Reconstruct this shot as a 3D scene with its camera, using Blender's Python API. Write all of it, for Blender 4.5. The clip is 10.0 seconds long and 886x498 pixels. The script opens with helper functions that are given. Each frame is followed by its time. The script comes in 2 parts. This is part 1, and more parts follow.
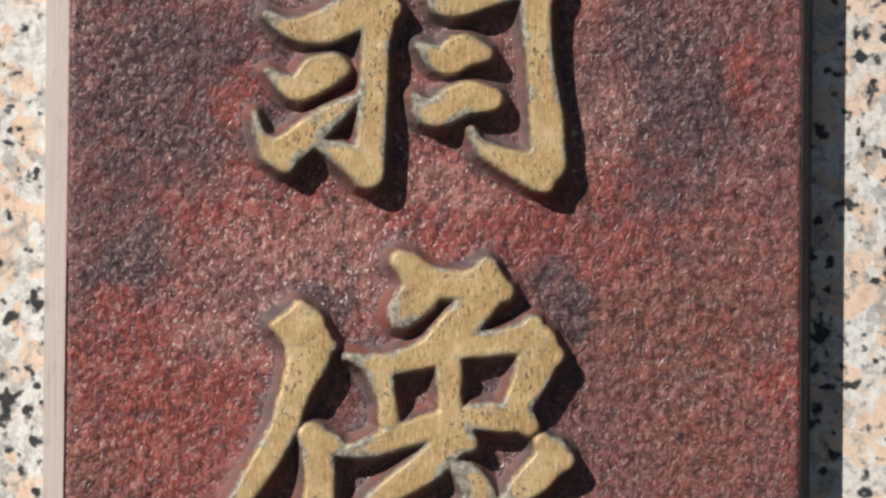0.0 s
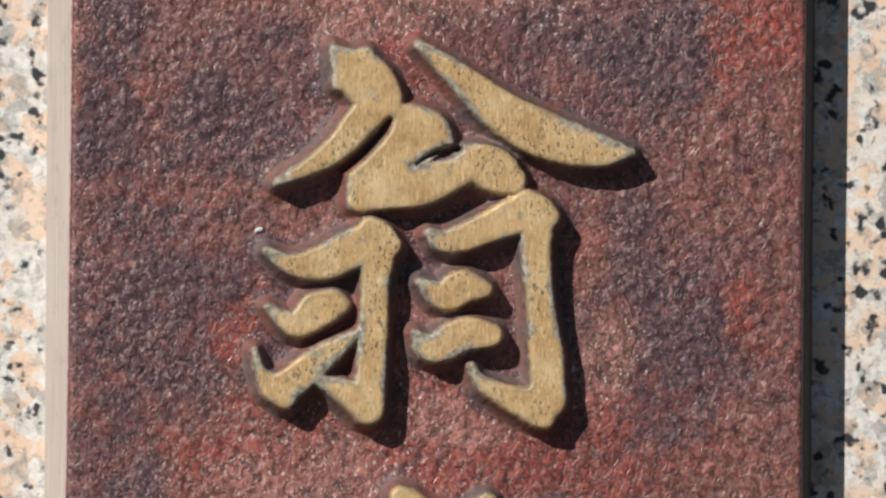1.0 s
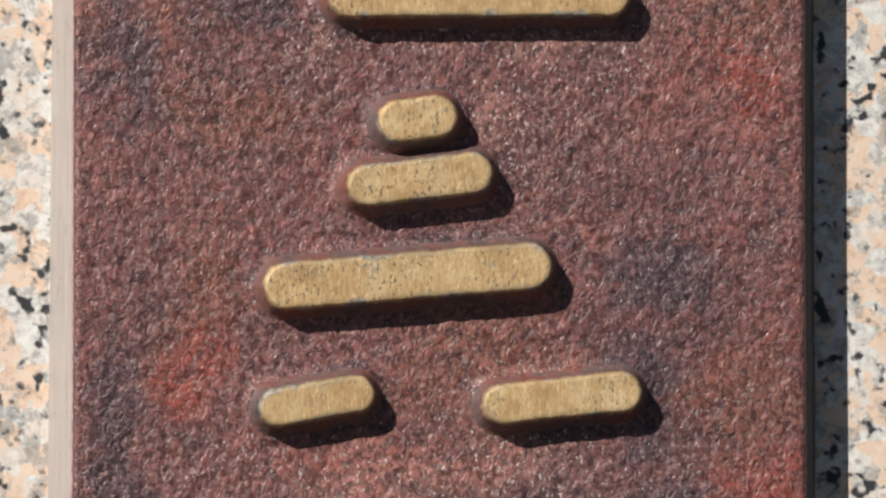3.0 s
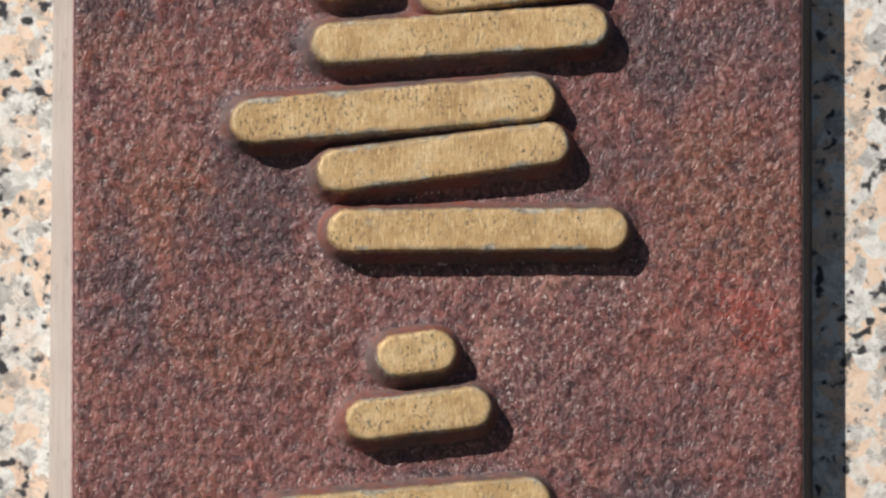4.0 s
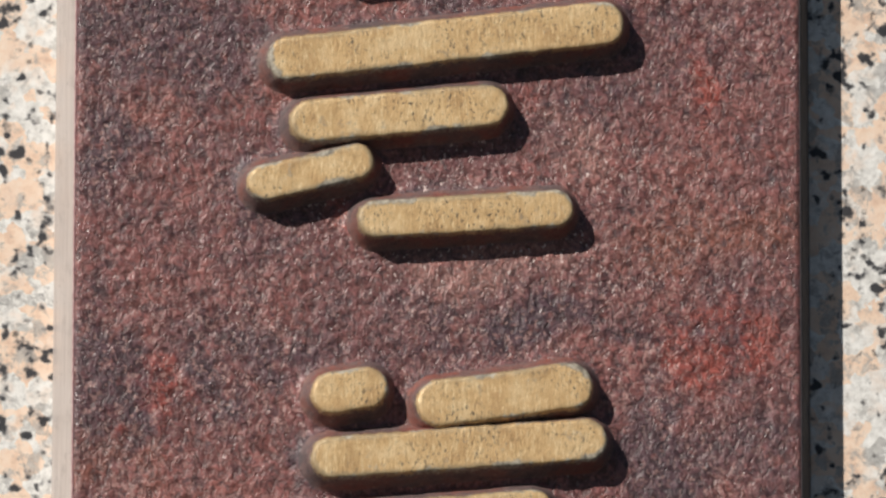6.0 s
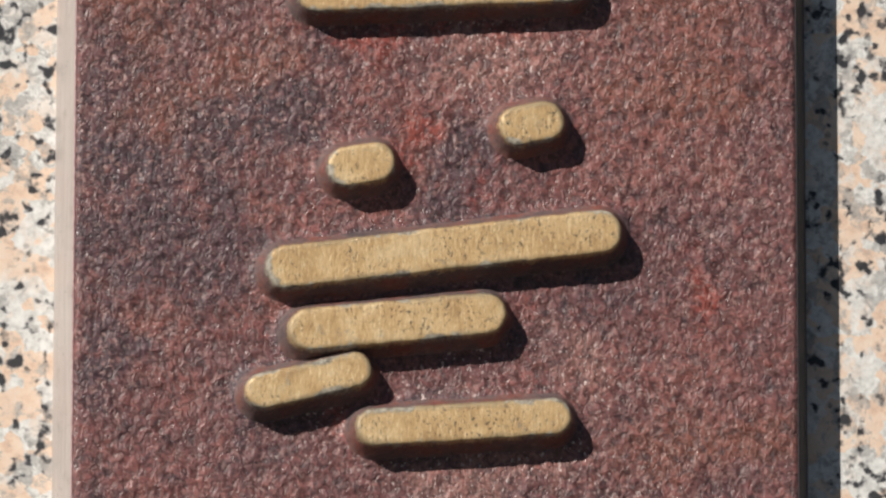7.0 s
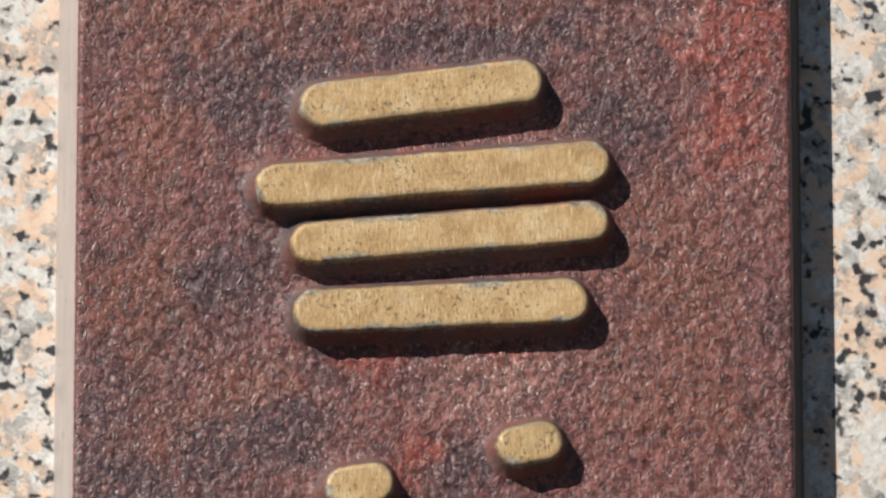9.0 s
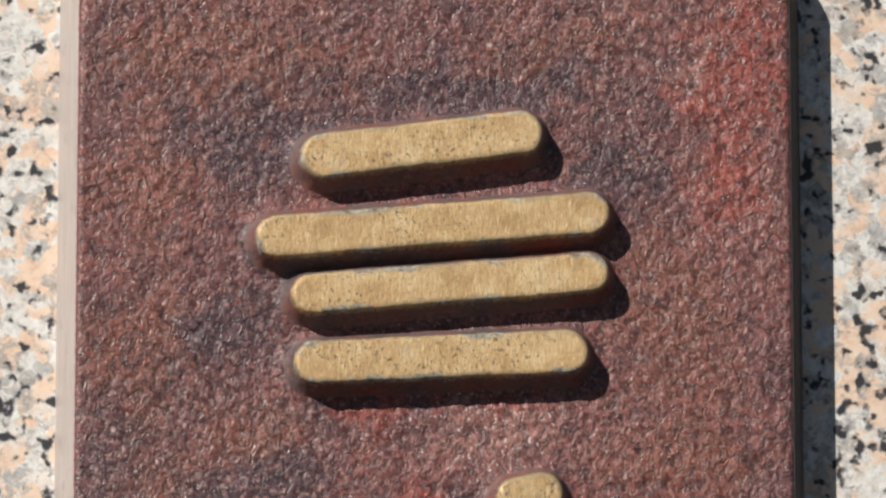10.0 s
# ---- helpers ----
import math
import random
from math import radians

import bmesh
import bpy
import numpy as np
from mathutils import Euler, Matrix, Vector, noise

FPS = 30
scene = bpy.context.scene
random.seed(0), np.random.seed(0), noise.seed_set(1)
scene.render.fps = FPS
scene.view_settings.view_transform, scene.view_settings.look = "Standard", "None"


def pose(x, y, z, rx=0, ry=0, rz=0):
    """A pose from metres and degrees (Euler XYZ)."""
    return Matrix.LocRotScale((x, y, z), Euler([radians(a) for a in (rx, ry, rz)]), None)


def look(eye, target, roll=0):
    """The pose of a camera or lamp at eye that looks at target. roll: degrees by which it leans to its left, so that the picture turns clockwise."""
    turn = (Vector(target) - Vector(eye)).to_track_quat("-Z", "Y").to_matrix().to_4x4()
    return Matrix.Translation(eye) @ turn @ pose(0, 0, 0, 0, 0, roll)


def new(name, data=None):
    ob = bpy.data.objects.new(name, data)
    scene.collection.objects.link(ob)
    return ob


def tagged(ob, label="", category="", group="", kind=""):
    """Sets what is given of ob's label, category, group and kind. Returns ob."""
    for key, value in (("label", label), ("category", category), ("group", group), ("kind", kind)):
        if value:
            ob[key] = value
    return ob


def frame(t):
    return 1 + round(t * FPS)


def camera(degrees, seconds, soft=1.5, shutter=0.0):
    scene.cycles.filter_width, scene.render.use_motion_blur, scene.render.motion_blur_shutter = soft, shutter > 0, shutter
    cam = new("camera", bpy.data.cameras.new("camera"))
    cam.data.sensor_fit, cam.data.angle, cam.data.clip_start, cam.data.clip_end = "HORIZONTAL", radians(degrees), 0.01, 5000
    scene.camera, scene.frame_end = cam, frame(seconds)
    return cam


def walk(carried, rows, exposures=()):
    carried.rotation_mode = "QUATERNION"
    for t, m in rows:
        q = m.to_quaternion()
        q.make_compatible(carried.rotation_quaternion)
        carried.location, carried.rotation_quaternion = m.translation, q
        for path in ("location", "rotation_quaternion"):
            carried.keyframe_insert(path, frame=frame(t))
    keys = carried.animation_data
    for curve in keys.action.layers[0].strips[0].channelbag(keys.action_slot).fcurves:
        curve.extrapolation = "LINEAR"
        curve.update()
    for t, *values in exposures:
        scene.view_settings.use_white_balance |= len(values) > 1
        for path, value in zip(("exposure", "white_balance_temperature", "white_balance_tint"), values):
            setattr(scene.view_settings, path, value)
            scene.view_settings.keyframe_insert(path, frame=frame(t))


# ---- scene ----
cam = camera(2 * math.degrees(math.atan(784 / 13800)), 10.0, soft=2.45)
EYE, YAW = (-0.22, -2.097, 1.461), -6.05
# a tripod head tilting up: seconds, pitch, roll, extra yaw
ROWS = [
    (0.0, -0.199, -0.39, -0.001),
    (0.5, 0.606, -0.36, -0.004),
    (1.0, 1.534, -0.34, -0.001),
    (1.5, 2.438, -0.31, 0.003),
    (2.0, 3.366, -0.30, 0.007),
    (2.5, 4.281, -0.27, -0.007),
    (2.7, 4.580, -0.26, -0.001),
    (3.8, 6.446, -0.22, 0.002),
    (4.0, 6.780, -0.21, 0.000),
    (4.5, 7.633, -0.19, 0.002),
    (5.0, 8.398, -0.18, -0.002),
    (5.5, 9.075, -0.15, 0.001),
    (5.7, 9.363, -0.15, 0.002),
    (6.8, 11.067, -0.09, 0.001),
    (7.0, 11.353, -0.08, -0.001),
    (7.5, 12.012, -0.06, -0.001),
    (8.0, 12.626, -0.02, 0.002),
    (8.5, 13.217, 0.00, 0.001),
    (9.0, 13.705, 0.02, 0.008),
    (9.5, 13.988, 0.02, 0.010),
    (10.0, 14.080, 0.03, 0.013),
]
walk(cam, [(t, pose(*EYE, 90 + p, r, YAW + w)) for t, p, r, w in ROWS])

# ---- light ----
SUN = Vector((-0.95, -1.0, 0.85)).normalized()
world = bpy.data.worlds.new("sky")
scene.world = world
world.use_nodes = True
wn = world.node_tree.nodes
sky = wn.new("ShaderNodeTexSky")
sky.sky_type, sky.sun_disc = "NISHITA", False
sky.air_density, sky.dust_density, sky.ozone_density = 1.0, 0.2, 3.6
sky.sun_elevation = math.asin(SUN.z)
sky.sun_rotation = math.atan2(SUN.x, SUN.y)
wn["Background"].inputs["Strength"].default_value = 0.030
world.node_tree.links.new(sky.outputs[0], wn["Background"].inputs["Color"])
lamp = bpy.data.lights.new("sun", "SUN")
lamp.energy, lamp.angle, lamp.color = 5.0, radians(0.53), (1.0, 0.94, 0.86)
sun = new("sun", lamp)
sun.matrix_world = look(SUN * 20, (0, 0, 0))
scene.view_settings.exposure = -0.10


# ---- materials ----
class Nodes:
    """A node material under construction."""

    def __init__(self, name):
        self.mat = bpy.data.materials.new(name)
        self.mat.use_nodes = True
        self.tree = self.mat.node_tree
        self.bsdf = self.tree.nodes["Principled BSDF"]
        self.place = self.make("ShaderNodeTexCoord").outputs["Object"]

    def make(self, kind):
        return self.tree.nodes.new(kind)

    def mark(self, name):
        """A value stored on the mesh's points."""
        n = self.make("ShaderNodeAttribute")
        n.attribute_name = name
        return n.outputs["Fac"]

    def link(self, a, b):
        self.tree.links.new(a, b)

    def put(self, socket, v):
        if isinstance(v, bpy.types.NodeSocket):
            self.link(v, socket)
        elif isinstance(v, tuple) and len(v) == 3 and socket.type == "RGBA":
            socket.default_value = (*v, 1)
        else:
            socket.default_value = v

    def stretch(self, sx, sy, sz):
        n = self.make("ShaderNodeMapping")
        self.link(self.place, n.inputs["Vector"])
        n.inputs["Scale"].default_value = (sx, sy, sz)
        return n.outputs[0]

    def noise(self, scale, detail=4.0, rough=0.55, at=None, warp=0.0):
        n = self.make("ShaderNodeTexNoise")
        self.link(at or self.place, n.inputs["Vector"])
        n.inputs["Scale"].default_value, n.inputs["Detail"].default_value = scale, detail
        n.inputs["Roughness"].default_value, n.inputs["Distortion"].default_value = rough, warp
        return n.outputs["Fac"]

    def cells(self, scale, at=None, feature="F1"):
        n = self.make("ShaderNodeTexVoronoi")
        n.feature = feature
        self.link(at or self.place, n.inputs["Vector"])
        n.inputs["Scale"].default_value = scale
        return n

    def span(self, v, a, b, lo=0.0, hi=1.0):
        n = self.make("ShaderNodeMapRange")
        n.interpolation_type = "SMOOTHSTEP"
        self.put(n.inputs["Value"], v)
        for k, w in zip(("From Min", "From Max", "To Min", "To Max"), (a, b, lo, hi)):
            n.inputs[k].default_value = w
        return n.outputs[0]

    def calc(self, op, a, b=0.0):
        n = self.make("ShaderNodeMath")
        n.operation = op
        self.put(n.inputs[0], a)
        self.put(n.inputs[1], b)
        return n.outputs[0]

    def mix(self, f, a, b, mode="MIX"):
        n = self.make("ShaderNodeMix")
        n.data_type, n.blend_type = "RGBA", mode
        self.put(n.inputs["Factor"], f)
        self.put(n.inputs[6], a)
        self.put(n.inputs[7], b)
        return n.outputs[2]

    def ramp(self, f, stops, kind="LINEAR"):
        n = self.make("ShaderNodeValToRGB")
        n.color_ramp.interpolation = kind
        e = n.color_ramp.elements
        while len(e) < len(stops):
            e.new(0.5)
        for el, (p, c) in zip(e, stops):
            el.position, el.color = p, (*c, 1)
        self.link(f, n.inputs[0])
        return n.outputs["Color"]

    def jitter(self, scale, amount):
        """Coordinates shaken by a noise, in metres."""
        n = self.make("ShaderNodeTexNoise")
        self.link(self.place, n.inputs["Vector"])
        n.inputs["Scale"].default_value, n.inputs["Detail"].default_value = scale, 3.0
        s = self.make("ShaderNodeVectorMath")
        s.operation = "SUBTRACT"
        self.link(n.outputs["Color"], s.inputs[0])
        s.inputs[1].default_value = (0.5, 0.5, 0.5)
        m = self.make("ShaderNodeVectorMath")
        m.operation = "MULTIPLY_ADD"
        self.link(s.outputs[0], m.inputs[0])
        m.inputs[1].default_value = (amount, amount, amount)
        self.link(self.place, m.inputs[2])
        return m.outputs[0]

    def bump(self, height, distance, strength=1.0, under=None):
        n = self.make("ShaderNodeBump")
        n.inputs["Strength"].default_value, n.inputs["Distance"].default_value = strength, distance
        self.link(height, n.inputs["Height"])
        if under:
            self.link(under, n.inputs["Normal"])
        return n.outputs[0]

    def done(self, color, rough, normal=None, metal=0.0, spec=0.5):
        self.put(self.bsdf.inputs["Base Color"], color)
        self.put(self.bsdf.inputs["Roughness"], rough)
        self.put(self.bsdf.inputs["Metallic"], metal)
        self.put(self.bsdf.inputs["Specular IOR Level"], spec)
        if normal:
            self.link(normal, self.bsdf.inputs["Normal"])
        return self.mat


def granite_material():
    """Peach and milky feldspar in grains of 4 to 8 mm, smoky quartz between them, clustered black mica."""
    m = Nodes("pink_granite")
    grain = m.cells(185, m.jitter(300, 0.0048), "SMOOTH_F1")
    grain.inputs["Smoothness"].default_value = 0.32
    pick = m.make("ShaderNodeSeparateColor")
    m.link(grain.outputs["Color"], pick.inputs[0])
    cloud = m.calc("MULTIPLY", m.calc("SUBTRACT", m.noise(48, 3, 0.6), 0.5), 1.1)
    kind = m.calc("ADD", pick.outputs[0], cloud)
    white = m.ramp(m.noise(330, 5, 0.65), [(0.34, (0.52, 0.51, 0.485)), (0.47, (0.72, 0.71, 0.68)), (0.60, (0.85, 0.84, 0.81))])
    peach = m.ramp(m.noise(210, 5, 0.7), [(0.32, (0.66, 0.46, 0.345)), (0.48, (0.82, 0.62, 0.475)), (0.66, (0.86, 0.71, 0.585))])
    base = m.mix(m.span(kind, 0.36, 0.50), peach, white)
    blush = m.span(m.noise(95, 4, 0.65), 0.48, 0.66, 0.0, 0.5)
    base = m.mix(blush, base, (0.80, 0.65, 0.54))
    smoke = m.span(m.calc("ADD", m.noise(240, 5, 0.68, warp=0.5), m.calc("MULTIPLY", pick.outputs[1], 0.22)), 0.60, 0.76, 0.0, 0.78)
    base = m.mix(smoke, base, m.ramp(m.noise(480, 4, 0.7), [(0.36, (0.22, 0.215, 0.21)), (0.62, (0.47, 0.46, 0.44))]))
    lump = m.calc("MULTIPLY", m.calc("SUBTRACT", m.noise(62, 3, 0.6), 0.5), 0.7)
    mica = m.calc("ADD", m.noise(275, 2, 0.45, warp=0.15), lump)
    base = m.mix(m.span(mica, 0.54, 0.68, 0.0, 0.65), base, (0.24, 0.235, 0.235))
    base = m.mix(m.span(mica, 0.60, 0.70, 0.0, 0.96), base, (0.022, 0.023, 0.029))
    dots = m.cells(340, m.jitter(600, 0.0025))
    tiny = m.make("ShaderNodeSeparateColor")
    m.link(dots.outputs["Color"], tiny.inputs[0])
    dot = m.calc("MULTIPLY", m.span(tiny.outputs[0], 0.87, 0.91), m.span(dots.outputs["Distance"], 0.12, 0.46, 0.85, 0.0))
    base = m.mix(dot, base, (0.07, 0.066, 0.066))
    rough = m.span(m.noise(300, 3), 0.3, 0.7, 0.40, 0.65)
    return m.done(base, rough, m.bump(m.noise(900, 3), 0.0003, 0.5))


def plate_material():
    """Old red paint on a pebbled casting: brown-pink knobs, slate hollows, chalk and red where the paint is fresh."""
    m = Nodes("weathered_red_paint")
    stain = {k: m.mark(k) for k in ("red", "slate", "pale", "brown")}
    at = m.stretch(1.12, 1, 0.86)
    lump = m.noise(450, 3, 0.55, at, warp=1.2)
    other = m.noise(600, 3, 0.58, warp=0.6)
    soft = m.calc("SUBTRACT", m.noise(70, 5, 0.7), 0.5)
    patch = m.calc("SUBTRACT", m.noise(190, 5, 0.72), 0.5)
    stir = m.calc("ADD", soft, m.calc("MULTIPLY", patch, 0.6))
    low = m.noise(26, 5, 0.65)
    base = m.ramp(low, [(0.30, (0.092, 0.052, 0.060)), (0.42, (0.150, 0.066, 0.066)), (0.54, (0.198, 0.079, 0.073)), (0.68, (0.232, 0.090, 0.077))])
    brown = m.span(m.calc("ADD", stain["brown"], m.calc("MULTIPLY", stir, 1.6)), 0.15, 0.8)
    base = m.mix(m.calc("MULTIPLY", brown, 0.8), base, (0.202, 0.078, 0.057))
    red = m.span(m.calc("ADD", stain["red"], m.calc("MULTIPLY", stir, 2.0)), 0.22, 0.85)
    base = m.mix(m.calc("MULTIPLY", red, 0.78), base, (0.275, 0.062, 0.046))
    stray = m.span(m.noise(85, 5, 0.7), 0.60, 0.69)
    base = m.mix(m.calc("MULTIPLY", stray, 0.45), base, (0.26, 0.074, 0.058))
    chalk = m.span(m.calc("ADD", stain["pale"], m.calc("MULTIPLY", stir, 1.6)), 0.25, 1.0, 0.0, 0.68)
    base = m.mix(chalk, base, (0.330, 0.165, 0.140))
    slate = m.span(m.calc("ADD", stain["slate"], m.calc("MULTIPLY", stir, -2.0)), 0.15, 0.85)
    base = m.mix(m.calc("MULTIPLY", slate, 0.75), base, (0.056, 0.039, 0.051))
    base = m.mix(m.span(patch, 0.01, 0.11, 0.0, 0.62), base, (0.064, 0.040, 0.048))
    base = m.mix(m.span(m.noise(175, 5, 0.72), 0.54, 0.66, 0.0, 0.5), base, (0.270, 0.108, 0.092))
    # tone follows the bump: lighter on the knobs, darker in the hollows
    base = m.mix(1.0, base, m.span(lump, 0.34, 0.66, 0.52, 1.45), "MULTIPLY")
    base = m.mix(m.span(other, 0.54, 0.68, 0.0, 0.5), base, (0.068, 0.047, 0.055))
    flake = m.calc("MULTIPLY", m.span(m.noise(640, 3, 0.6), 0.55, 0.64), m.span(m.noise(24, 4, 0.65), 0.36, 0.62, 0.15, 0.7))
    base = m.mix(flake, base, (0.38, 0.225, 0.200))
    # pale specks: chalk, and small glints painted into the colour
    speck = m.span(m.noise(780, 3, 0.6, m.stretch(1.15, 1, 0.75)), 0.595, 0.675)
    much = m.span(m.calc("ADD", stain["pale"], m.noise(45, 4, 0.6)), 0.44, 1.0, 0.10, 1.0)
    base = m.mix(m.calc("MULTIPLY", speck, much), base, (0.62, 0.49, 0.46))
    rough = m.span(other, 0.35, 0.65, 0.30, 0.58)
    n = m.bump(lump, 0.0017, 0.5)
    n = m.bump(m.noise(1150, 2, 0.5), 0.0004, 0.35, n)
    return m.done(base, rough, n, spec=0.5)


def letter_material():
    """Gilt on the faces, dulled and worn to grey metal along parts of their rims, paint down the sides. The rim is the way in from the edge, in millimetres."""
    m = Nodes("worn_gilding")
    rim = m.mark("rim")
    wob = m.noise(420, 5, 0.7)
    ragged = m.calc("SUBTRACT", m.noise(760, 5, 0.75, m.stretch(1.6, 1, 0.6)), 0.5)
    reach = m.calc("ADD", m.calc("ADD", rim, m.calc("MULTIPLY", ragged, 2.6)), m.calc("MULTIPLY", m.calc("SUBTRACT", wob, 0.5), 1.5))
    gold = m.ramp(m.noise(90, 5, 0.65), [(0.34, (0.48, 0.300, 0.138)), (0.5, (0.61, 0.410, 0.200)), (0.64, (0.71, 0.525, 0.295))])
    fine = m.noise(850, 5, 0.72, m.stretch(2.0, 1, 0.36))
    gold = m.mix(m.span(fine, 0.52, 0.66, 0.0, 0.6), gold, (0.88, 0.71, 0.43))
    gold = m.mix(m.span(fine, 0.46, 0.34, 0.0, 0.5), gold, (0.34, 0.205, 0.085))
    pits = m.calc("MULTIPLY", m.span(m.noise(820, 4, 0.72, m.stretch(1.3, 1, 0.75)), 0.555, 0.615), m.span(m.noise(48, 4), 0.42, 0.58, 0.15, 1.0))
    gold = m.mix(m.calc("MULTIPLY", pits, 0.92), gold, (0.12, 0.095, 0.065))
    grey = m.ramp(m.noise(600, 4), [(0.35, (0.15, 0.132, 0.108)), (0.65, (0.46, 0.415, 0.33))])
    bare = m.calc("MULTIPLY", m.span(m.noise(130, 5, 0.72), 0.57, 0.65), m.span(wob, 0.42, 0.58))
    gold = m.mix(m.calc("MULTIPLY", bare, 0.6), gold, grey)
    # dull towards the rim, more in some places than in others
    tired = m.span(m.noise(55, 4, 0.6), 0.40, 0.62, 0.15, 0.85)
    dull = m.calc("MULTIPLY", m.span(reach, 1.9, 0.2), tired)
    gold = m.mix(dull, gold, (0.34, 0.265, 0.165))
    loss = m.calc("ADD", m.span(m.noise(75, 3, 0.6), 0.46, 0.66, -0.7, 1.6), m.calc("MULTIPLY", m.mark("tip"), 2.4))
    worn = m.span(m.calc("SUBTRACT", reach, loss), -0.65, 0.35)
    face = m.mix(worn, grey, gold)
    side = m.ramp(m.noise(70, 5, 0.7), [(0.36, (0.100, 0.078, 0.080)), (0.46, (0.160, 0.108, 0.104)), (0.54, (0.195, 0.100, 0.088)), (0.65, (0.235, 0.082, 0.064))])
    side = m.mix(m.span(m.noise(620, 4, 0.65), 0.53, 0.68, 0.0, 0.55), side, (0.055, 0.043, 0.047))
    side = m.mix(m.span(m.noise(480, 4, 0.65), 0.56, 0.68, 0.0, 0.45), side, (0.31, 0.20, 0.17))
    color = m.mix(m.span(reach, -0.75, -0.1), side, face)
    n = m.bump(m.noise(520, 4, 0.6), 0.0006, 0.25)
    n = m.bump(m.noise(1000, 4, 0.7, m.stretch(1.6, 1, 0.6)), 0.0006, 0.32, n)
    return m.done(color, m.span(wob, 0.3, 0.7, 0.42, 0.62), n, metal=m.calc("MULTIPLY", worn, 0.25))


def edge_material():
    m = Nodes("ground_metal_edge")
    streak = m.noise(260, 4, 0.6, m.stretch(6, 6, 0.12))
    c = m.ramp(streak, [(0.3, (0.46, 0.405, 0.380)), (0.7, (0.61, 0.555, 0.525))])
    c = m.mix(m.calc("MULTIPLY", m.span(m.noise(120, 5, 0.7), 0.55, 0.75), 0.4), c, (0.21, 0.18, 0.17))
    line = m.calc("MULTIPLY", m.span(m.noise(900, 2, 0.5, m.stretch(4, 4, 0.02)), 0.66, 0.70), m.span(m.noise(14, 2), 0.46, 0.56, 0.0, 0.6))
    c = m.mix(line, c, (0.20, 0.17, 0.16))
    pit = m.calc("MULTIPLY", m.span(m.noise(700, 3, 0.6), 0.68, 0.72), 0.7)
    c = m.mix(pit, c, (0.08, 0.07, 0.07))
    return m.done(c, 0.5, m.bump(streak, 0.0004, 0.4), metal=0.3)


# pale pink puts the light caught by the paint's edge into its colour
def lip_material():
    m = Nodes("pink_lit_lip")
    c = m.ramp(m.noise(420, 4, 0.65), [(0.35, (0.36, 0.19, 0.20)), (0.65, (0.56, 0.37, 0.37))])
    return m.done(c, 0.5, m.bump(m.noise(900, 3), 0.0004, 0.5))


# dark colour stands in for the shade on the plaque's right side
def shaded_side_material():
    m = Nodes("painted_side_shade")
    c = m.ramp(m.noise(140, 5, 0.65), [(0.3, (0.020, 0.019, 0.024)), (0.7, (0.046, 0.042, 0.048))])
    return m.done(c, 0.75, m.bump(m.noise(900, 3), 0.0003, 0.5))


def ground_material():
    m = Nodes("dark_unseen_ground")
    c = m.ramp(m.noise(40, 5, 0.65), [(0.3, (0.034, 0.034, 0.034)), (0.7, (0.080, 0.080, 0.080))])
    return m.done(c, 0.9, m.bump(m.noise(120, 4), 0.01, 0.6))


GRANITE, PLATE, LETTER = granite_material(), plate_material(), letter_material()
EDGE, LIP, SHADED_SIDE, GROUND = edge_material(), lip_material(), shaded_side_material(), ground_material()


# ---- building helpers ----
def part(name, bm, material, parent, label=""):
    me = bpy.data.meshes.new(name)
    bm.to_mesh(me)
    bm.free()
    me.materials.append(material)
    ob = new(name, me)
    ob.parent = parent
    return tagged(ob, label)


def grid_mesh(name, xs, zs, ys, keep, material, marks=None, smooth=True):
    """A sheet over an even grid in x and z with depths ys, of the cells in keep."""
    nx, nz = len(xs), len(zs)
    gx, gz = np.meshgrid(xs, zs)
    co = np.stack([gx.ravel(), ys.ravel(), gz.ravel()], 1)
    i, j = np.meshgrid(np.arange(nx - 1), np.arange(nz - 1))
    a = (j * nx + i)[keep]
    quads = np.stack([a, a + 1, a + nx + 1, a + nx], 1)
    used, back = np.unique(quads, return_inverse=True)
    quads = back.reshape(-1, 4)
    me = bpy.data.meshes.new(name)
    me.vertices.add(len(used))
    me.vertices.foreach_set("co", co[used].astype(np.float32).ravel())
    me.loops.add(quads.size)
    me.loops.foreach_set("vertex_index", quads.ravel().astype(np.int32))
    me.polygons.add(len(quads))
    me.polygons.foreach_set("loop_start", np.arange(0, quads.size, 4, dtype=np.int32))
    me.polygons.foreach_set("loop_total", np.full(len(quads), 4, dtype=np.int32))
    me.update(calc_edges=True)
    me.polygons.foreach_set("use_smooth", np.full(len(quads), smooth))
    for key, values in (marks or {}).items():
        at = me.attributes.new(key, "FLOAT", "POINT")
        at.data.foreach_set("value", values.ravel()[used].astype(np.float32))
    me.materials.append(material)
    return me


def field(nx, nz, step, seed):
    """Smooth random values in -1..1 on an nx by nz grid; step cells between the knots."""
    rng = np.random.default_rng(seed)
    kx, kz = int(nx / step) + 4, int(nz / step) + 4
    k = rng.uniform(-1, 1, (kz, kx))

    def ease(n):
        p = np.arange(n) / step
        b = p.astype(int)
        f = p - b
        return b, f * f * (3 - 2 * f)
    bx, fx = ease(nx)
    bz, fz = ease(nz)
    low = k[bz][:, bx] * (1 - fx) + k[bz][:, bx + 1] * fx
    high = k[bz + 1][:, bx] * (1 - fx) + k[bz + 1][:, bx + 1] * fx
    return low * (1 - fz[:, None]) + high * fz[:, None]


# ---- setting ----
THICK, HALF, LOW, TOP, DRAFT = 0.0152, 0.1, 1.300, 2.0745, 0.0049
# ground out of view, kept dark so little light bounces onto the plaque
bm = bmesh.new()
bmesh.ops.create_grid(bm, x_segments=40, y_segments=40, size=1500)
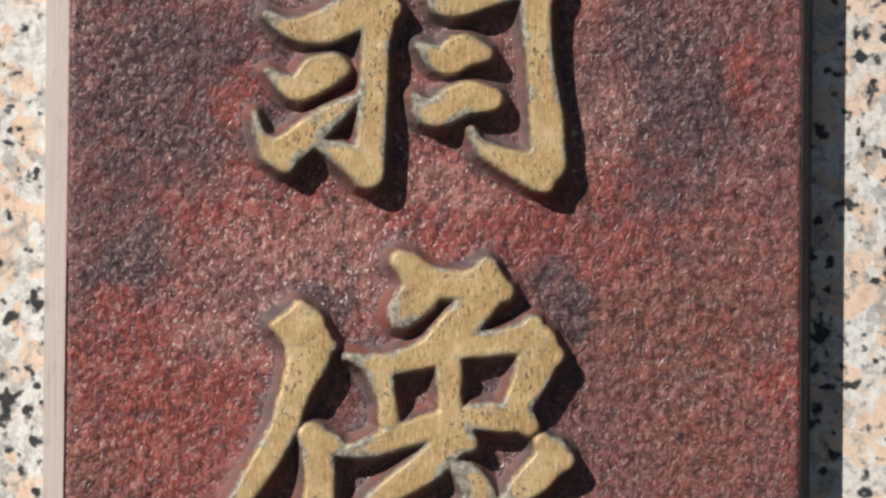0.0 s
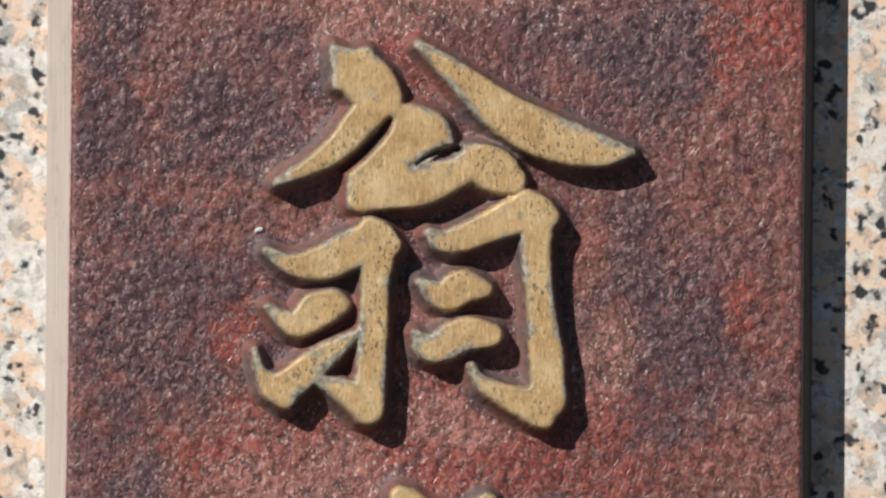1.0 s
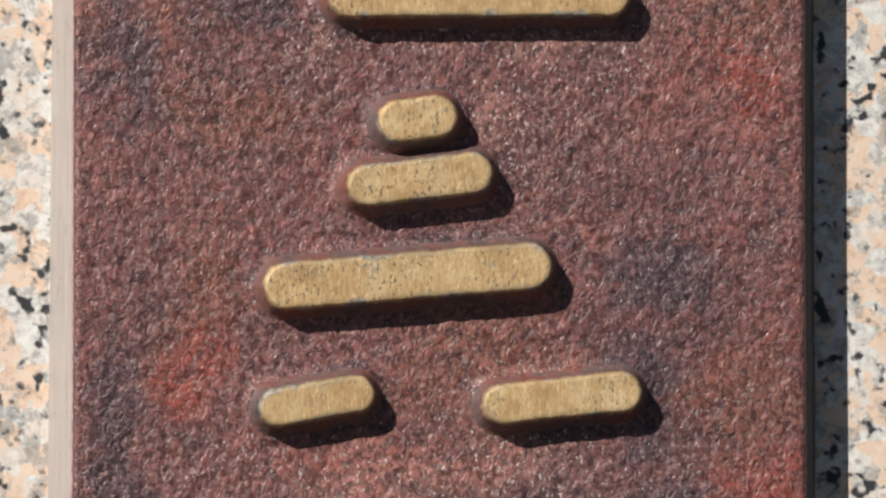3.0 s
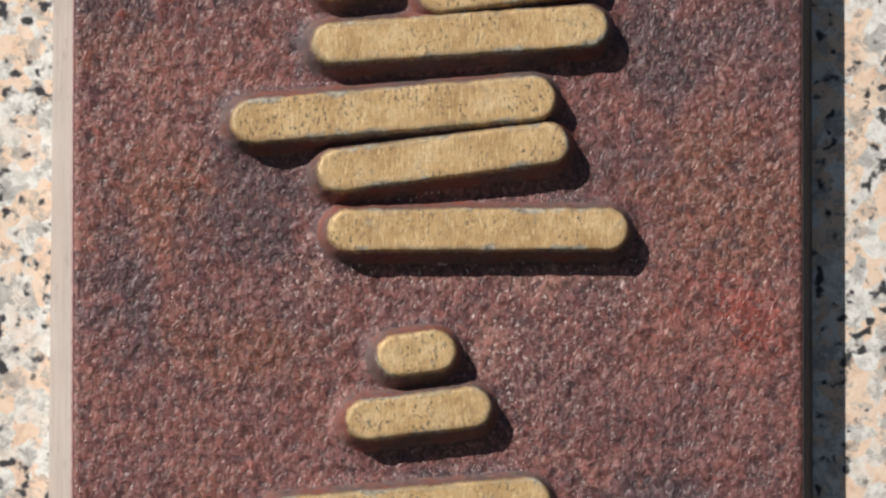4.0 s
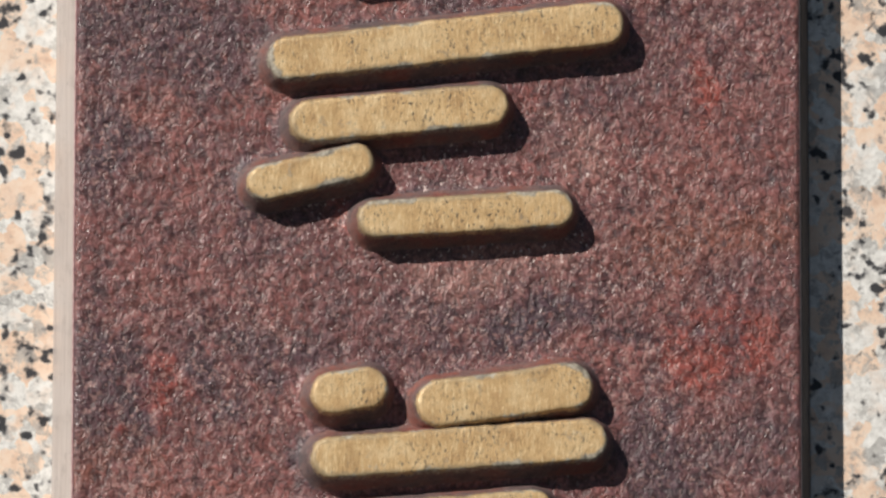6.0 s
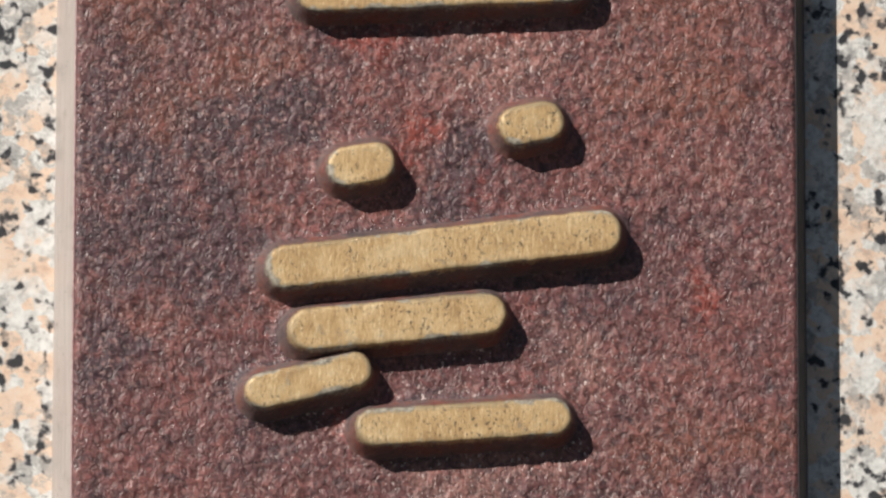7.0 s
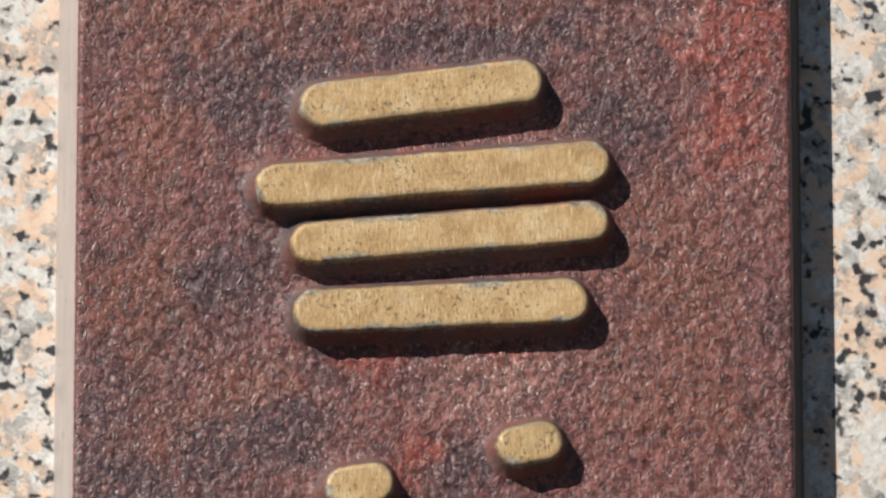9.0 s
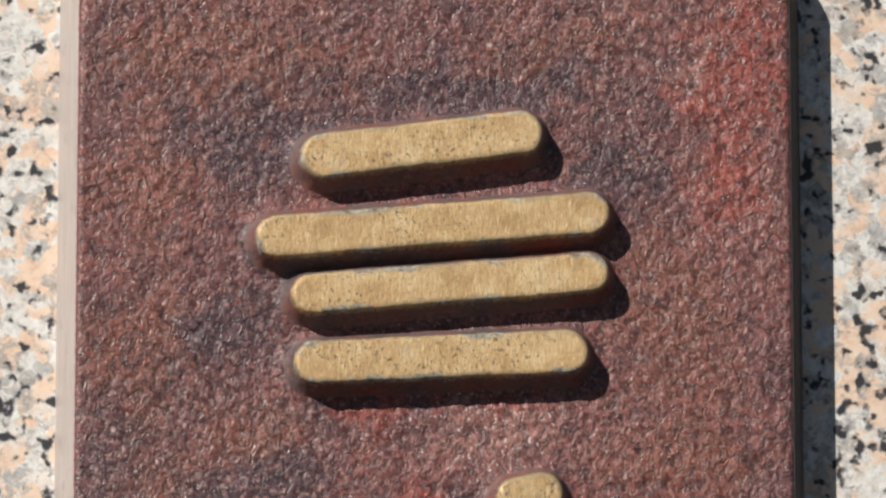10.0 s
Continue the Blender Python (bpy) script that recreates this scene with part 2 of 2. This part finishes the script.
ground = tagged(part("ground", bm, GROUND, None), "plain unseen ground round the monument, dark to limit bounced light", "ground", kind="structure")

bm = bmesh.new()
bmesh.ops.create_cube(bm, size=1, matrix=Matrix.Translation((0, THICK + 0.35, 1.25)) @ Matrix.Diagonal((1.3, 0.7, 2.5, 1)))
bmesh.ops.bevel(bm, geom=bm.edges[:], offset=0.006, segments=3, affect="EDGES")
stone = tagged(part("granite_pedestal", bm, GRANITE, None), "speckled pink and grey granite pedestal, sunlit", "pedestal", kind="structure")

# ---- the plaque ----
plaque = new("plaque")
plaque.location = (0, THICK, LOW)
tagged(plaque, "weathered red-brown cast metal plaque with raised gilt characters on granite", "plaque")
ORIGIN = Vector((0, THICK, LOW))

def bow(x, z):
    """Sideways shift that fits the plaque's upright edges to the camera's view."""
    shaded = np.clip(x / HALF, 0, 1) ** 4 * (0.0005 + 0.0005 * np.exp(-((z - 1.59) / 0.05) ** 2))
    near = np.clip(-x / HALF, 0, 1) ** 4 * np.clip((x + HALF + DRAFT) / DRAFT, 0, 1)
    return shaded + near * 0.0013 * np.exp(-((z - 1.58) / 0.15) ** 2)


def rim_edge(steps, sides):
    """A border along some sides of the plaque (bottom, right, top, left) through steps of (depth, way out from the face's edge)."""
    bm = bmesh.new()
    for k in sides:
        rows = []
        for y, out in steps:
            c = ((-HALF - out, LOW - out), (HALF + out, LOW - out), (HALF + out, TOP + out), (-HALF - out, TOP + out))
            (xa, za), (xb, zb) = c[k], c[(k + 1) % 4]
            run = []
            for i in range(61):
                x, z = xa + (xb - xa) * i / 60, za + (zb - za) * i / 60
                run.append(bm.verts.new((x + float(bow(x, z)), y - THICK, z - LOW)))
            rows.append(run)
        for a, b in zip(rows, rows[1:]):
            for i in range(60):
                bm.faces.new((a[i], b[i], b[i + 1], a[i + 1])).smooth = True
    bmesh.ops.remove_doubles(bm, verts=bm.verts[:], dist=1e-6)
    bmesh.ops.recalc_face_normals(bm, faces=bm.faces[:])
    return bm


SLOPE = [(0.0009, 0.0004), (0.0047, 0.0019), (0.0094, 0.0034), (0.0133, 0.0043), (THICK + 0.001, DRAFT)]
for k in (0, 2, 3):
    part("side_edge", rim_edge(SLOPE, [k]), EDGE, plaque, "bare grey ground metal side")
# right side: same metal, with its shade painted into a darker material
part("side_edge", rim_edge(SLOPE, [1]), SHADED_SIDE, plaque, "shaded metal side, its shade put into a dark colour")
part("side_edge", rim_edge([(0.0008, -0.0001), (0.0006, 0.0001), (0.0013, 0.0005)], [1]), SHADED_SIDE, plaque, "shaded metal side, its shade put into a dark colour")
part("paint_lip", rim_edge([(0.0008, -0.0001), (0.0005, 0.0001), (0.0007, 0.0003), (0.0013, 0.0005)], [0, 2, 3]), LIP, plaque, "thin lip where the paint ends, its caught light coloured pink")

# ---- raised characters: brush strokes of (x, y, half width), in units of about 1.5 mm ----
RISE, CELL = 5.0, 0.2
FEET = []
WALL = 2.2


def curve_points(stroke):
    """A smooth run through a stroke's knots."""
    p = np.array(stroke, float)
    if len(p) < 3:
        return p
    q = np.vstack([2 * p[0] - p[1], p, 2 * p[-1] - p[-2]])
    out = []
    for k in range(1, len(q) - 2):
        a, b, c, d = q[k - 1], q[k], q[k + 1], q[k + 2]
        for t in np.linspace(0, 1, 9)[:-1]:
            out.append(0.5 * (2 * b + (c - a) * t + (2 * a - 5 * b + 4 * c - d) * t * t + (3 * b - a - 3 * c + d) * t ** 3))
    out.append(p[-1])
    out = np.array(out)
    out[:, 2] = np.maximum(out[:, 2], 0.25)
    return out


def raised(name, strokes, centre, unit, label, seed, cuts=()):
    """One raised form with sloping cast sides out of overlapping strokes, less the narrow cuts. y counts downwards."""
    pts = [curve_points(s) for s in strokes]
    gaps = [curve_points(s) for s in cuts]
    every = np.vstack(pts)
    pad = 6.0
    x0, y0 = (every[:, :2] - every[:, 2:]).min(0) - pad
    x1, y1 = (every[:, :2] + every[:, 2:]).max(0) + pad
    ax, ay = np.arange(x0, x1, CELL), np.arange(y1, y0, -CELL)
    px, py = np.meshgrid(ax, ay)
    d = np.full(px.shape, 99.0)
    for p in pts + gaps:
        one = np.full(px.shape, 99.0)
        for a, b in zip(p, p[1:]):
            v = b - a
            n = v[0] ** 2 + v[1] ** 2 + 1e-9
            reach = max(a[2], b[2]) + pad
            ix = (ax > min(a[0], b[0]) - reach) & (ax < max(a[0], b[0]) + reach)
            iy = (ay > min(a[1], b[1]) - reach) & (ay < max(a[1], b[1]) + reach)
            w = np.ix_(iy, ix)
            t = np.clip(((px[w] - a[0]) * v[0] + (py[w] - a[1]) * v[1]) / n, 0, 1)
            e = np.hypot(px[w] - a[0] - t * v[0], py[w] - a[1] - t * v[1]) - (a[2] + t * v[2])
            one[w] = np.minimum(one[w], e)
        if any(p is g for g in gaps):
            d = np.maximum(d, -one)
            continue
        near = np.maximum(0.9 - np.abs(d - one), 0) / 0.9
        d = np.minimum(d, one) - near * near * 0.9 / 4
    tip = np.zeros(px.shape)
    for p in pts:
        for end in (p[0], p[-1]):
            if end[2] < 1.2 and len(p) > 9:
                tip = np.maximum(tip, np.exp(-(np.hypot(px - end[0], py - end[1]) / 4.5) ** 2))
    nz_, nx_ = d.shape
    d += 0.12 * field(nx_, nz_, 14, seed) + 0.07 * field(nx_, nz_, 5, seed + 1)
    h = np.interp(d, (-0.8, -0.35, -0.12, 0.05, 0.2, 0.7, 1.15, 1.55, 1.9, WALL, WALL + 0.3), (RISE, RISE - 0.04, RISE - 0.14, RISE - 0.38, RISE - 0.8, 2.65, 1.45, 0.75, 0.35, 0.05, -0.6))
    h += 0.05 * field(nx_, nz_, 25, seed + 2) * (d < 0)
    inside = d < WALL + 0.3
    keep = inside[:-1, :-1] | inside[1:, :-1] | inside[:-1, 1:] | inside[1:, 1:]
    ux, uz = unit
    me = grid_mesh(name, centre[0] + ax * ux, centre[1] - ay * uz - LOW, -h * ux - THICK, keep, LETTER, {"rim": -d * ux * 1000, "tip": tip})
    FEET.append((centre[0] + ax * ux, centre[1] - ay * uz, d * ux * 1000))
    ob = new(name, me)
    ob.parent = plaque
    return tagged(ob, label)


# the sign for a venerable old man
hood = [
    [(-17.8, -33.5, 0.5), (-15.8, -31, 2.2), (-12.5, -28, 4.3), (-9.8, -24.2, 3.8), (-13, -20, 3), (-19.5, -13.9, 1.9), (-27.7, -9.5, 0.5)],
    [(-12, -27, 3.6), (-12.2, -32, 1.4)],
    [(-17, -27, 1), (-18, -33.5, 0.4)],
    [(-2.8, -34.2, 0.7), (3.3, -29.4, 2), (11.4, -22.7, 3.5), (19.4, -18.4, 4), (28.2, -15.8, 3), (35, -15.4, 0.6)],
]
nose = [
    [(-4.2, -20.8, 2.3), (-7.5, -15.8, 2.8), (-11.5, -10.2, 3.2), (-12.4, -7.7, 2.7)],
    [(-11.5, -9, 3), (-13.68, -6.46, 1.7)],
    [(-10.5, -10.5, 2.4), (-13.68, -11.56, 1.7)],
    [(-3.5, -20.5, 2.6), (-0.5, -19.2, 2.8), (2.7, -17, 0.7)],
    [(-5.5, -16, 3.2), (-2.5, -16.5, 3.2)],
    [(-7, -23, 0.6), (-3.5, -21, 2)],
    [(-12, -8, 3.1), (-3, -9.1, 3.6), (3, -11, 2.7), (8.2, -13.4, 2.1)],
    [(-8, -13, 3), (-7, -9, 3.5)],
    [(5, -15.2, 1.2), (10, -12.3, 3.8), (13.8, -10.1, 2.3)],
]
left_wing = [
    [(-29.4, 2.6, 0.5), (-25.5, 5, 1.7), (-19.5, 4.7, 3), (-14, 2, 3.3), (-10.2, 0.5, 3)],
    [(-11, 1, 3), (-11.35, -1.61, 1.7)],
    [(-10, 0.5, 3), (-7.6, 1.56, 1.7)],
    [(-9.8, 1, 3.2), (-10.3, 8, 2.3), (-10.6, 16, 2.4), (-11, 24, 2.5), (-11.4, 30.5, 2.4)],
    [(-11.4, 28, 2.5), (-11.26, 31.24, 1.7)],
    [(-29.3, 12.5, 0.4), (-26.2, 15, 1.5), (-23.8, 15.5, 2.3), (-20, 13, 3), (-16.4, 12.1, 1.4)],
]
left_tips = [
    [(-21, 12.5, 2.4), (-17.82, 11.23, 1.7)],
    [(-31.5, 20.3, 0.4), (-30.3, 24.5, 1), (-27, 27, 2.6), (-22, 23.5, 2.5), (-17.8, 20.2, 1.9), (-13.6, 17.2, 0.6)],
    [(-27, 27, 2.4), (-26.15, 28.91, 1.7)],
    [(-20.2, 25.6, 0.8), (-16.2, 27.3, 2), (-11.8, 30.2, 2.7)],
]
right_wing = [
    [(-0.8, -0.7, 0.7), (2.5, 0.8, 2), (9, -1.5, 2.6), (15, -4.2, 3.2), (18.5, -4.8, 2.6)],
    [(16.5, -4.5, 3), (16.36, -6.76, 1.7)],
    [(18, -4.5, 2.8), (20.4, -3.79, 1.7)],
    [(18.5, -3.5, 2.8), (18.2, 3, 2.5), (19.1, 13, 2.4), (20.2, 22, 2.9), (20.4, 29, 3)],
    [(20.2, 28, 3), (19.78, 32.02, 1.7)],
    [(6.8, 22.8, 0.4), (8.8, 26, 1.2), (13.5, 28.3, 2.1), (18.5, 30.2, 3.2)],
    [(-2.5, 8, 0.6), (1.8, 10.4, 2.4), (5, 8.7, 2.9), (9, 9.2, 1.3)],
    [(-3.5, 17, 0.5), (-0.2, 19.8, 2.4), (5.5, 17.2, 3), (10.3, 17.3, 1.9)],
]
raised("raised_character", hood + nose + left_wing + left_tips + right_wing, (-0.0011, 1.5204), (0.00153, 0.00152), "raised gilt character with worn grey rims", 20, [
    [(-8.0, -20.6, 0.7), (-9.6, -18.4, 1.25), (-12.6, -15, 1.2), (-16.2, -12, 1.3), (-19, -10, 1.4)],
    [(4.2, -15.8, 1.0), (1, -15.2, 0.8), (-1.4, -14.2, 0.55), (-3.2, -12.9, 0.25)],
])

# the sign for a statue
person = [
    [(-22.9, -18.9, 3.3), (-22.2, -14.6, 3.7), (-23.9, -9.5, 2.8), (-25.2, -6, 2.5), (-26.8, -0.8, 2.4), (-30, 5, 2.2), (-33.7, 10.8, 1.8), (-37.7, 14.8, 0.5)],
    [(-28.2, -19.3, 0.8), (-24, -18.4, 3.2)],
    [(-27.4, -18.9, 1.0), (-24.2, -15.8, 2.2)],
    [(-26.6, -20.2, 1.0), (-23.9, -21.6, 1.6)],
    [(-21.8, -17.4, 3.2), (-18.4, -15.7, 1.0)],
    [(-24.1, -22.6, 0.9), (-22.9, -19.5, 3)],
    [(-21.8, 0.2, 2.2), (-20.2, 6, 2.5), (-20.5, 13, 2.6), (-21, 21, 2.8), (-20.5, 29, 1.6)],
    [(-21.5, 0.2, 1.8), (-17.76, 2.11, 1.7)],
]
crown = [
    [(-4.8, -30, 2), (-2.5, -25.8, 3.3), (-5.4, -22, 2.8), (-6.6, -20, 1.1)],
    [(-4, -29.5, 2), (-6.12, -30.84, 1.7)],
    [(-2, -27.2, 2.7), (4, -26.4, 2.4), (9.2, -26.8, 3)],
    [(9.5, -26.5, 3), (12.26, -25.44, 1.7)],
    [(9, -27.5, 2.6), (9.14, -29.62, 1.7)],
    [(8.5, -24.5, 3), (4.8, -20, 3.2), (1.5, -16.8, 2.8)],
]
eye = [
    [(-15.4, -13.8, 0.5), (-10, -12.1, 1.6), (-4, -13.5, 2.2), (3, -15.8, 2.7), (10, -16.2, 2.2), (16, -17, 2.6), (18.5, -16.2, 3)],
    [(17.5, -17, 2.6), (17.36, -19.47, 1.7)],
    [(18.5, -15.5, 3), (21.18, -14.16, 1.7)],
    [(18.5, -14, 3.4), (16.6, -9, 2.9), (14.5, -5, 2.3)],
    [(7, -3.2, 2.2), (12, -3, 2.4), (16.2, -2, 1.4)],
    [(15.5, -3.5, 2), (16.77, -1.59, 1.7)],
    [(-9.8, -11.5, 2.4), (-8.6, -7, 1.6), (-8, -2.5, 1.7)],
    [(2.6, -12, 2.2), (2.7, -5, 2), (3.5, -1.8, 2.7)],
    [(-16, 3.2, 0.8), (-11, 2.1, 1.8), (-5, 0, 2.2), (2, -2, 2.4)],
    [(3.6, 0, 3), (0, 4.5, 2.8), (-5.5, 8.5, 2.4), (-13, 13, 0.8)],
]
legs = [
    [(3.5, 0.5, 3), (5.97, 1.35, 1.7)],
    [(3.8, 5.6, 1), (6.8, 8.2, 2.3), (8.8, 13, 2.7), (9.2, 20, 2.8), (7, 28, 2.6), (0, 26.5, 0.6)],
    [(7.5, 12, 1.8), (-3, 20, 2.4), (-14, 26, 0.6)],
    [(21.3, 3.6, 2.7), (17.5, 8, 2.8), (12, 12.5, 1)],
    [(21.5, 3.8, 2.6), (23, 4.4, 1.8)],
    [(20.5, 3, 2.4), (19.3, 1.52, 1.7)],
    [(10, 13, 1.4), (17, 20, 2.8), (25, 25, 3.4), (33, 27.5, 0.8)],
]
raised("raised_character", person + crown + eye + legs, (-0.0003, 1.4036), (0.00153, 0.00152), "raised gilt character with worn grey rims", 40)

# the other signs stand as plain bars
def plain_bars(centre, unit, bars, seed):
    """The place of one sign: its bars as (x, y) to (x, y) and half width."""
    for k, (xa, ya, xb, yb, r) in enumerate(bars):
        raised("raised_bar", [[(xa, ya, r), (xb, yb, r)]], centre, unit, "raised gilt bar with worn grey rim", seed + 3 * k)


plain_bars((-0.0015, 1.6433), (0.00154, 0.00153), [(-6.5, -25, 0, -26, 3.6), (-12, -13.5, 6.5, -16, 3.5), (-26, 4.5, 16.5, 0.5, 4.0), (-27.5, 26, -14, 23.5, 3.2), (12, 25, 33, 22.5, 3.4)], 100)
plain_bars((-0.0017, 1.755), (0.00155, 0.00155), [(-18, -19, -12, -20, 3.6), (1, -17.5, 24, -21, 4.0), (-18, -7.5, 27, -11.5, 3.6), (-32, 6.5, 17.5, 1.5, 3.8), (-17, 15, 20, 9.5, 3.6), (-15, 25.5, 30.5, 24.5, 3.6)], 120)
plain_bars((-0.0014, 1.8754), (0.00156, 0.00158), [(-15.5, -19, -10.5, -20, 3.4), (15, -27, 19.5, -28, 3.4), (-26, -1, 29.5, -8.5, 3.7), (-22, 10, 9, 6.5, 3.6), (-30, 21, -14, 17, 3.0), (-10.5, 27, 21, 24.5, 3.2)], 140)
plain_bars((-0.0005, 1.9881), (0.00158, 0.00162), [(-20, -16, 15, -21, 3.8), (-28, -1.5, 27, -7, 3.6), (-22, 8.5, 27, 3.5, 3.4), (-21, 20.5, 23, 17.5, 3.7)], 160)

# ---- the painted face ----
STEP = 0.0007
nx, nz = int(round(2 * HALF / STEP)) + 1, int(round((TOP - LOW) / STEP)) + 1
xs, zs = np.linspace(-HALF, HALF, nx), np.linspace(LOW, TOP, nz)
relief = 0.00016 * field(nx, nz, 2.0, 1) + 0.00022 * field(nx, nz, 3.4, 2) + 0.00012 * field(nx, nz, 11, 3) + 0.0003 * field(nx, nz, 60, 4)
gx, gz = np.meshgrid(xs, zs)
border = np.minimum(np.minimum(gx + HALF, HALF - gx), np.minimum(gz - LOW, TOP - gz))

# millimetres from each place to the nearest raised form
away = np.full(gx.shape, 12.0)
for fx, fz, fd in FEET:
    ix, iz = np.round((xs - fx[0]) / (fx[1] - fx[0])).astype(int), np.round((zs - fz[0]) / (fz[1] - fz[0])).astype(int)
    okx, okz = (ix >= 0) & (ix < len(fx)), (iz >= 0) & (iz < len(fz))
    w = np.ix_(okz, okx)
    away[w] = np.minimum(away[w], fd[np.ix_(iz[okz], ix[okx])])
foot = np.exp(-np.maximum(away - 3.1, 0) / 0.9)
relief = relief * (1 - 0.75 * foot) + 0.0007 * foot
# slate tone gets stronger close to the raised forms, broken by noise
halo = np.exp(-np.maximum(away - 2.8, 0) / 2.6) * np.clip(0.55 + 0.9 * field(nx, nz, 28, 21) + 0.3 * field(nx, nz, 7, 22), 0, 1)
relief *= np.clip(border / 0.004, 0.1, 1)
relief -= 0.0009 * np.clip(1 - border / 0.0012, 0, 1) ** 2
# where the paint shows red, slate-dark, brown or chalky: x, z, half width, half height in millimetres
RED = [(-55, 1498, 5, 6), (-64, 1464, 11, 6), (-72, 1416, 20, 17), (-53, 1408, 7, 9), (0, 1465, 42, 12), (84, 1499, 5, 6), (96, 1410, 5, 11), (45, 1471, 6, 6), (-62, 1612, 9, 9), (-13, 1571, 12, 4), (86, 1578, 12, 11), (-11, 1590, 28, 6), (-78, 1786, 11, 8), (80, 1698, 11, 8), (75, 1801, 14, 8), (-13, 1720, 9, 9), (17, 1909, 3, 9), (-10, 1918, 5, 5), (72, 1874, 6, 10), (-24, 1834, 6, 8), (12, 1946, 18, 5), (86, 2043, 14, 19), (81, 2012, 9, 14), (-21, 1944, 11, 5)]
SLATE = [(-81, 1502, 17, 24), (-32, 1438, 9, 5), (63, 1502, 14, 25), (37, 1436, 6, 9), (-87, 1447, 8, 9), (-89, 1579, 9, 41), (53, 1612, 14, 13), (58, 1570, 14, 14), (-54, 1551, 17, 19), (63, 1640, 11, 9), (-48, 1794, 14, 8), (35, 1804, 28, 5), (64, 1767, 9, 22), (-91, 1786, 9, 19), (-52, 1724, 11, 14), (-84, 1699, 9, 14), (-51, 1919, 22, 9), (-74, 1886, 25, 17), (4, 1904, 14, 11), (-92, 1854, 8, 14), (-51, 2018, 12, 14), (-55, 1968, 11, 14), (51, 2011, 11, 14), (5, 2036, 31, 6)]
BROWN = [(67, 1436, 26, 22), (-87, 1398, 14, 14), (76, 1399, 17, 13), (-65, 1627, 9, 17), (86, 1608, 14, 14), (13, 1616, 18, 16), (-73, 1724, 15, 11), (-92, 1770, 9, 9), (78, 1726, 18, 17), (-55, 1684, 20, 8), (-70, 1923, 14, 9), (-51, 1935, 11, 8), (72, 1931, 17, 9), (75, 1832, 22, 9), (-62, 2046, 31, 13), (-82, 1959, 17, 17), (65, 1969, 14, 22), (-82, 2006, 12, 14), (29, 2050, 14, 6)]
PALE = [(-32, 1455, 26, 13), (5, 1472, 17, 6), (-20, 1454, 9, 9), (-52, 1435, 14, 9), (43, 1486, 6, 14), (1, 1588, 40, 9), (-21, 1580, 22, 6), (19, 1602, 14, 9), (-27, 1704, 8, 6), (15, 1683, 6, 8), (-5, 1711, 18, 9), (-46, 1802, 6, 5), (35, 1704, 14, 9), (-4, 1831, 20, 11), (12, 1822, 25, 6), (36, 1851, 9, 9), (16, 1936, 18, 8), (74, 2048, 5, 6)]


def stains(spots):
    out = np.zeros(gx.shape)
    wx = gx * 1000 + 7 * field(nx, nz, 22, 11) + 3.5 * field(nx, nz, 8, 12)
    wz = gz * 1000 + 7 * field(nx, nz, 22, 13) + 3.5 * field(nx, nz, 8, 14)
    for x, z, a, b in spots:
        out = np.maximum(out, np.exp(-(((wx - x) / (1.2 * a)) ** 2 + ((wz - z) / (1.2 * b)) ** 2) * 0.8))
    return out


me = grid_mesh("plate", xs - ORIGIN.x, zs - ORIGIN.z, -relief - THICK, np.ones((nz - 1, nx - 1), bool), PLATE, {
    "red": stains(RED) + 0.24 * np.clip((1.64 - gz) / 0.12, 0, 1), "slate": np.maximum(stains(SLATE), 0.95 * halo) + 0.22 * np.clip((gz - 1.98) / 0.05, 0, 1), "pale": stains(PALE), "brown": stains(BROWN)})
for v in me.vertices:
    v.co.x += float(bow(v.co.x, v.co.z + LOW))
plate = new("plate", me)
plate.parent = plaque
tagged(plate, "pebbly face of flaking dark red paint")

# a chip of white paint stuck beside a stroke
CHIP = bpy.data.materials.new("white_chip")
CHIP.use_nodes = True
CHIP.node_tree.nodes["Principled BSDF"].inputs["Base Color"].default_value = (0.62, 0.63, 0.66, 1)
bm = bmesh.new()
bmesh.ops.create_icosphere(bm, subdivisions=2, radius=1, matrix=pose(-0.0482, -THICK - 0.0006, 1.5222 - LOW, 0, -28, 0) @ Matrix.Diagonal((0.0013, 0.0004, 0.0005, 1)))
for v in bm.verts:
    v.co += 0.0005 * Vector(noise.noise_vector(v.co * 900))
part("paint_chip", bm, CHIP, plaque, "small white paint chip")

# a hairline gap between the paint and the side, low on the plaque
CRACK = bpy.data.materials.new("dark_gap")
CRACK.use_nodes = True
CRACK.node_tree.nodes["Principled BSDF"].inputs["Base Color"].default_value = (0.02, 0.014, 0.016, 1)
bm = bmesh.new()
for k in range(30):
    z0 = 1.448 - LOW - k * 0.0048
    w = 0.00011 + 0.00007 * random.random()
    bmesh.ops.create_cube(bm, size=1, matrix=Matrix.Translation((-HALF - 0.0001 + float(bow(-HALF, z0 + LOW)) + 0.00006 * random.uniform(-1, 1), -THICK + 0.0004, z0)) @ Matrix.Diagonal((w * 1.1, 0.0008, 0.0049, 1)))
part("crack", bm, CRACK, plaque, "dark hairline crack along the painted edge")
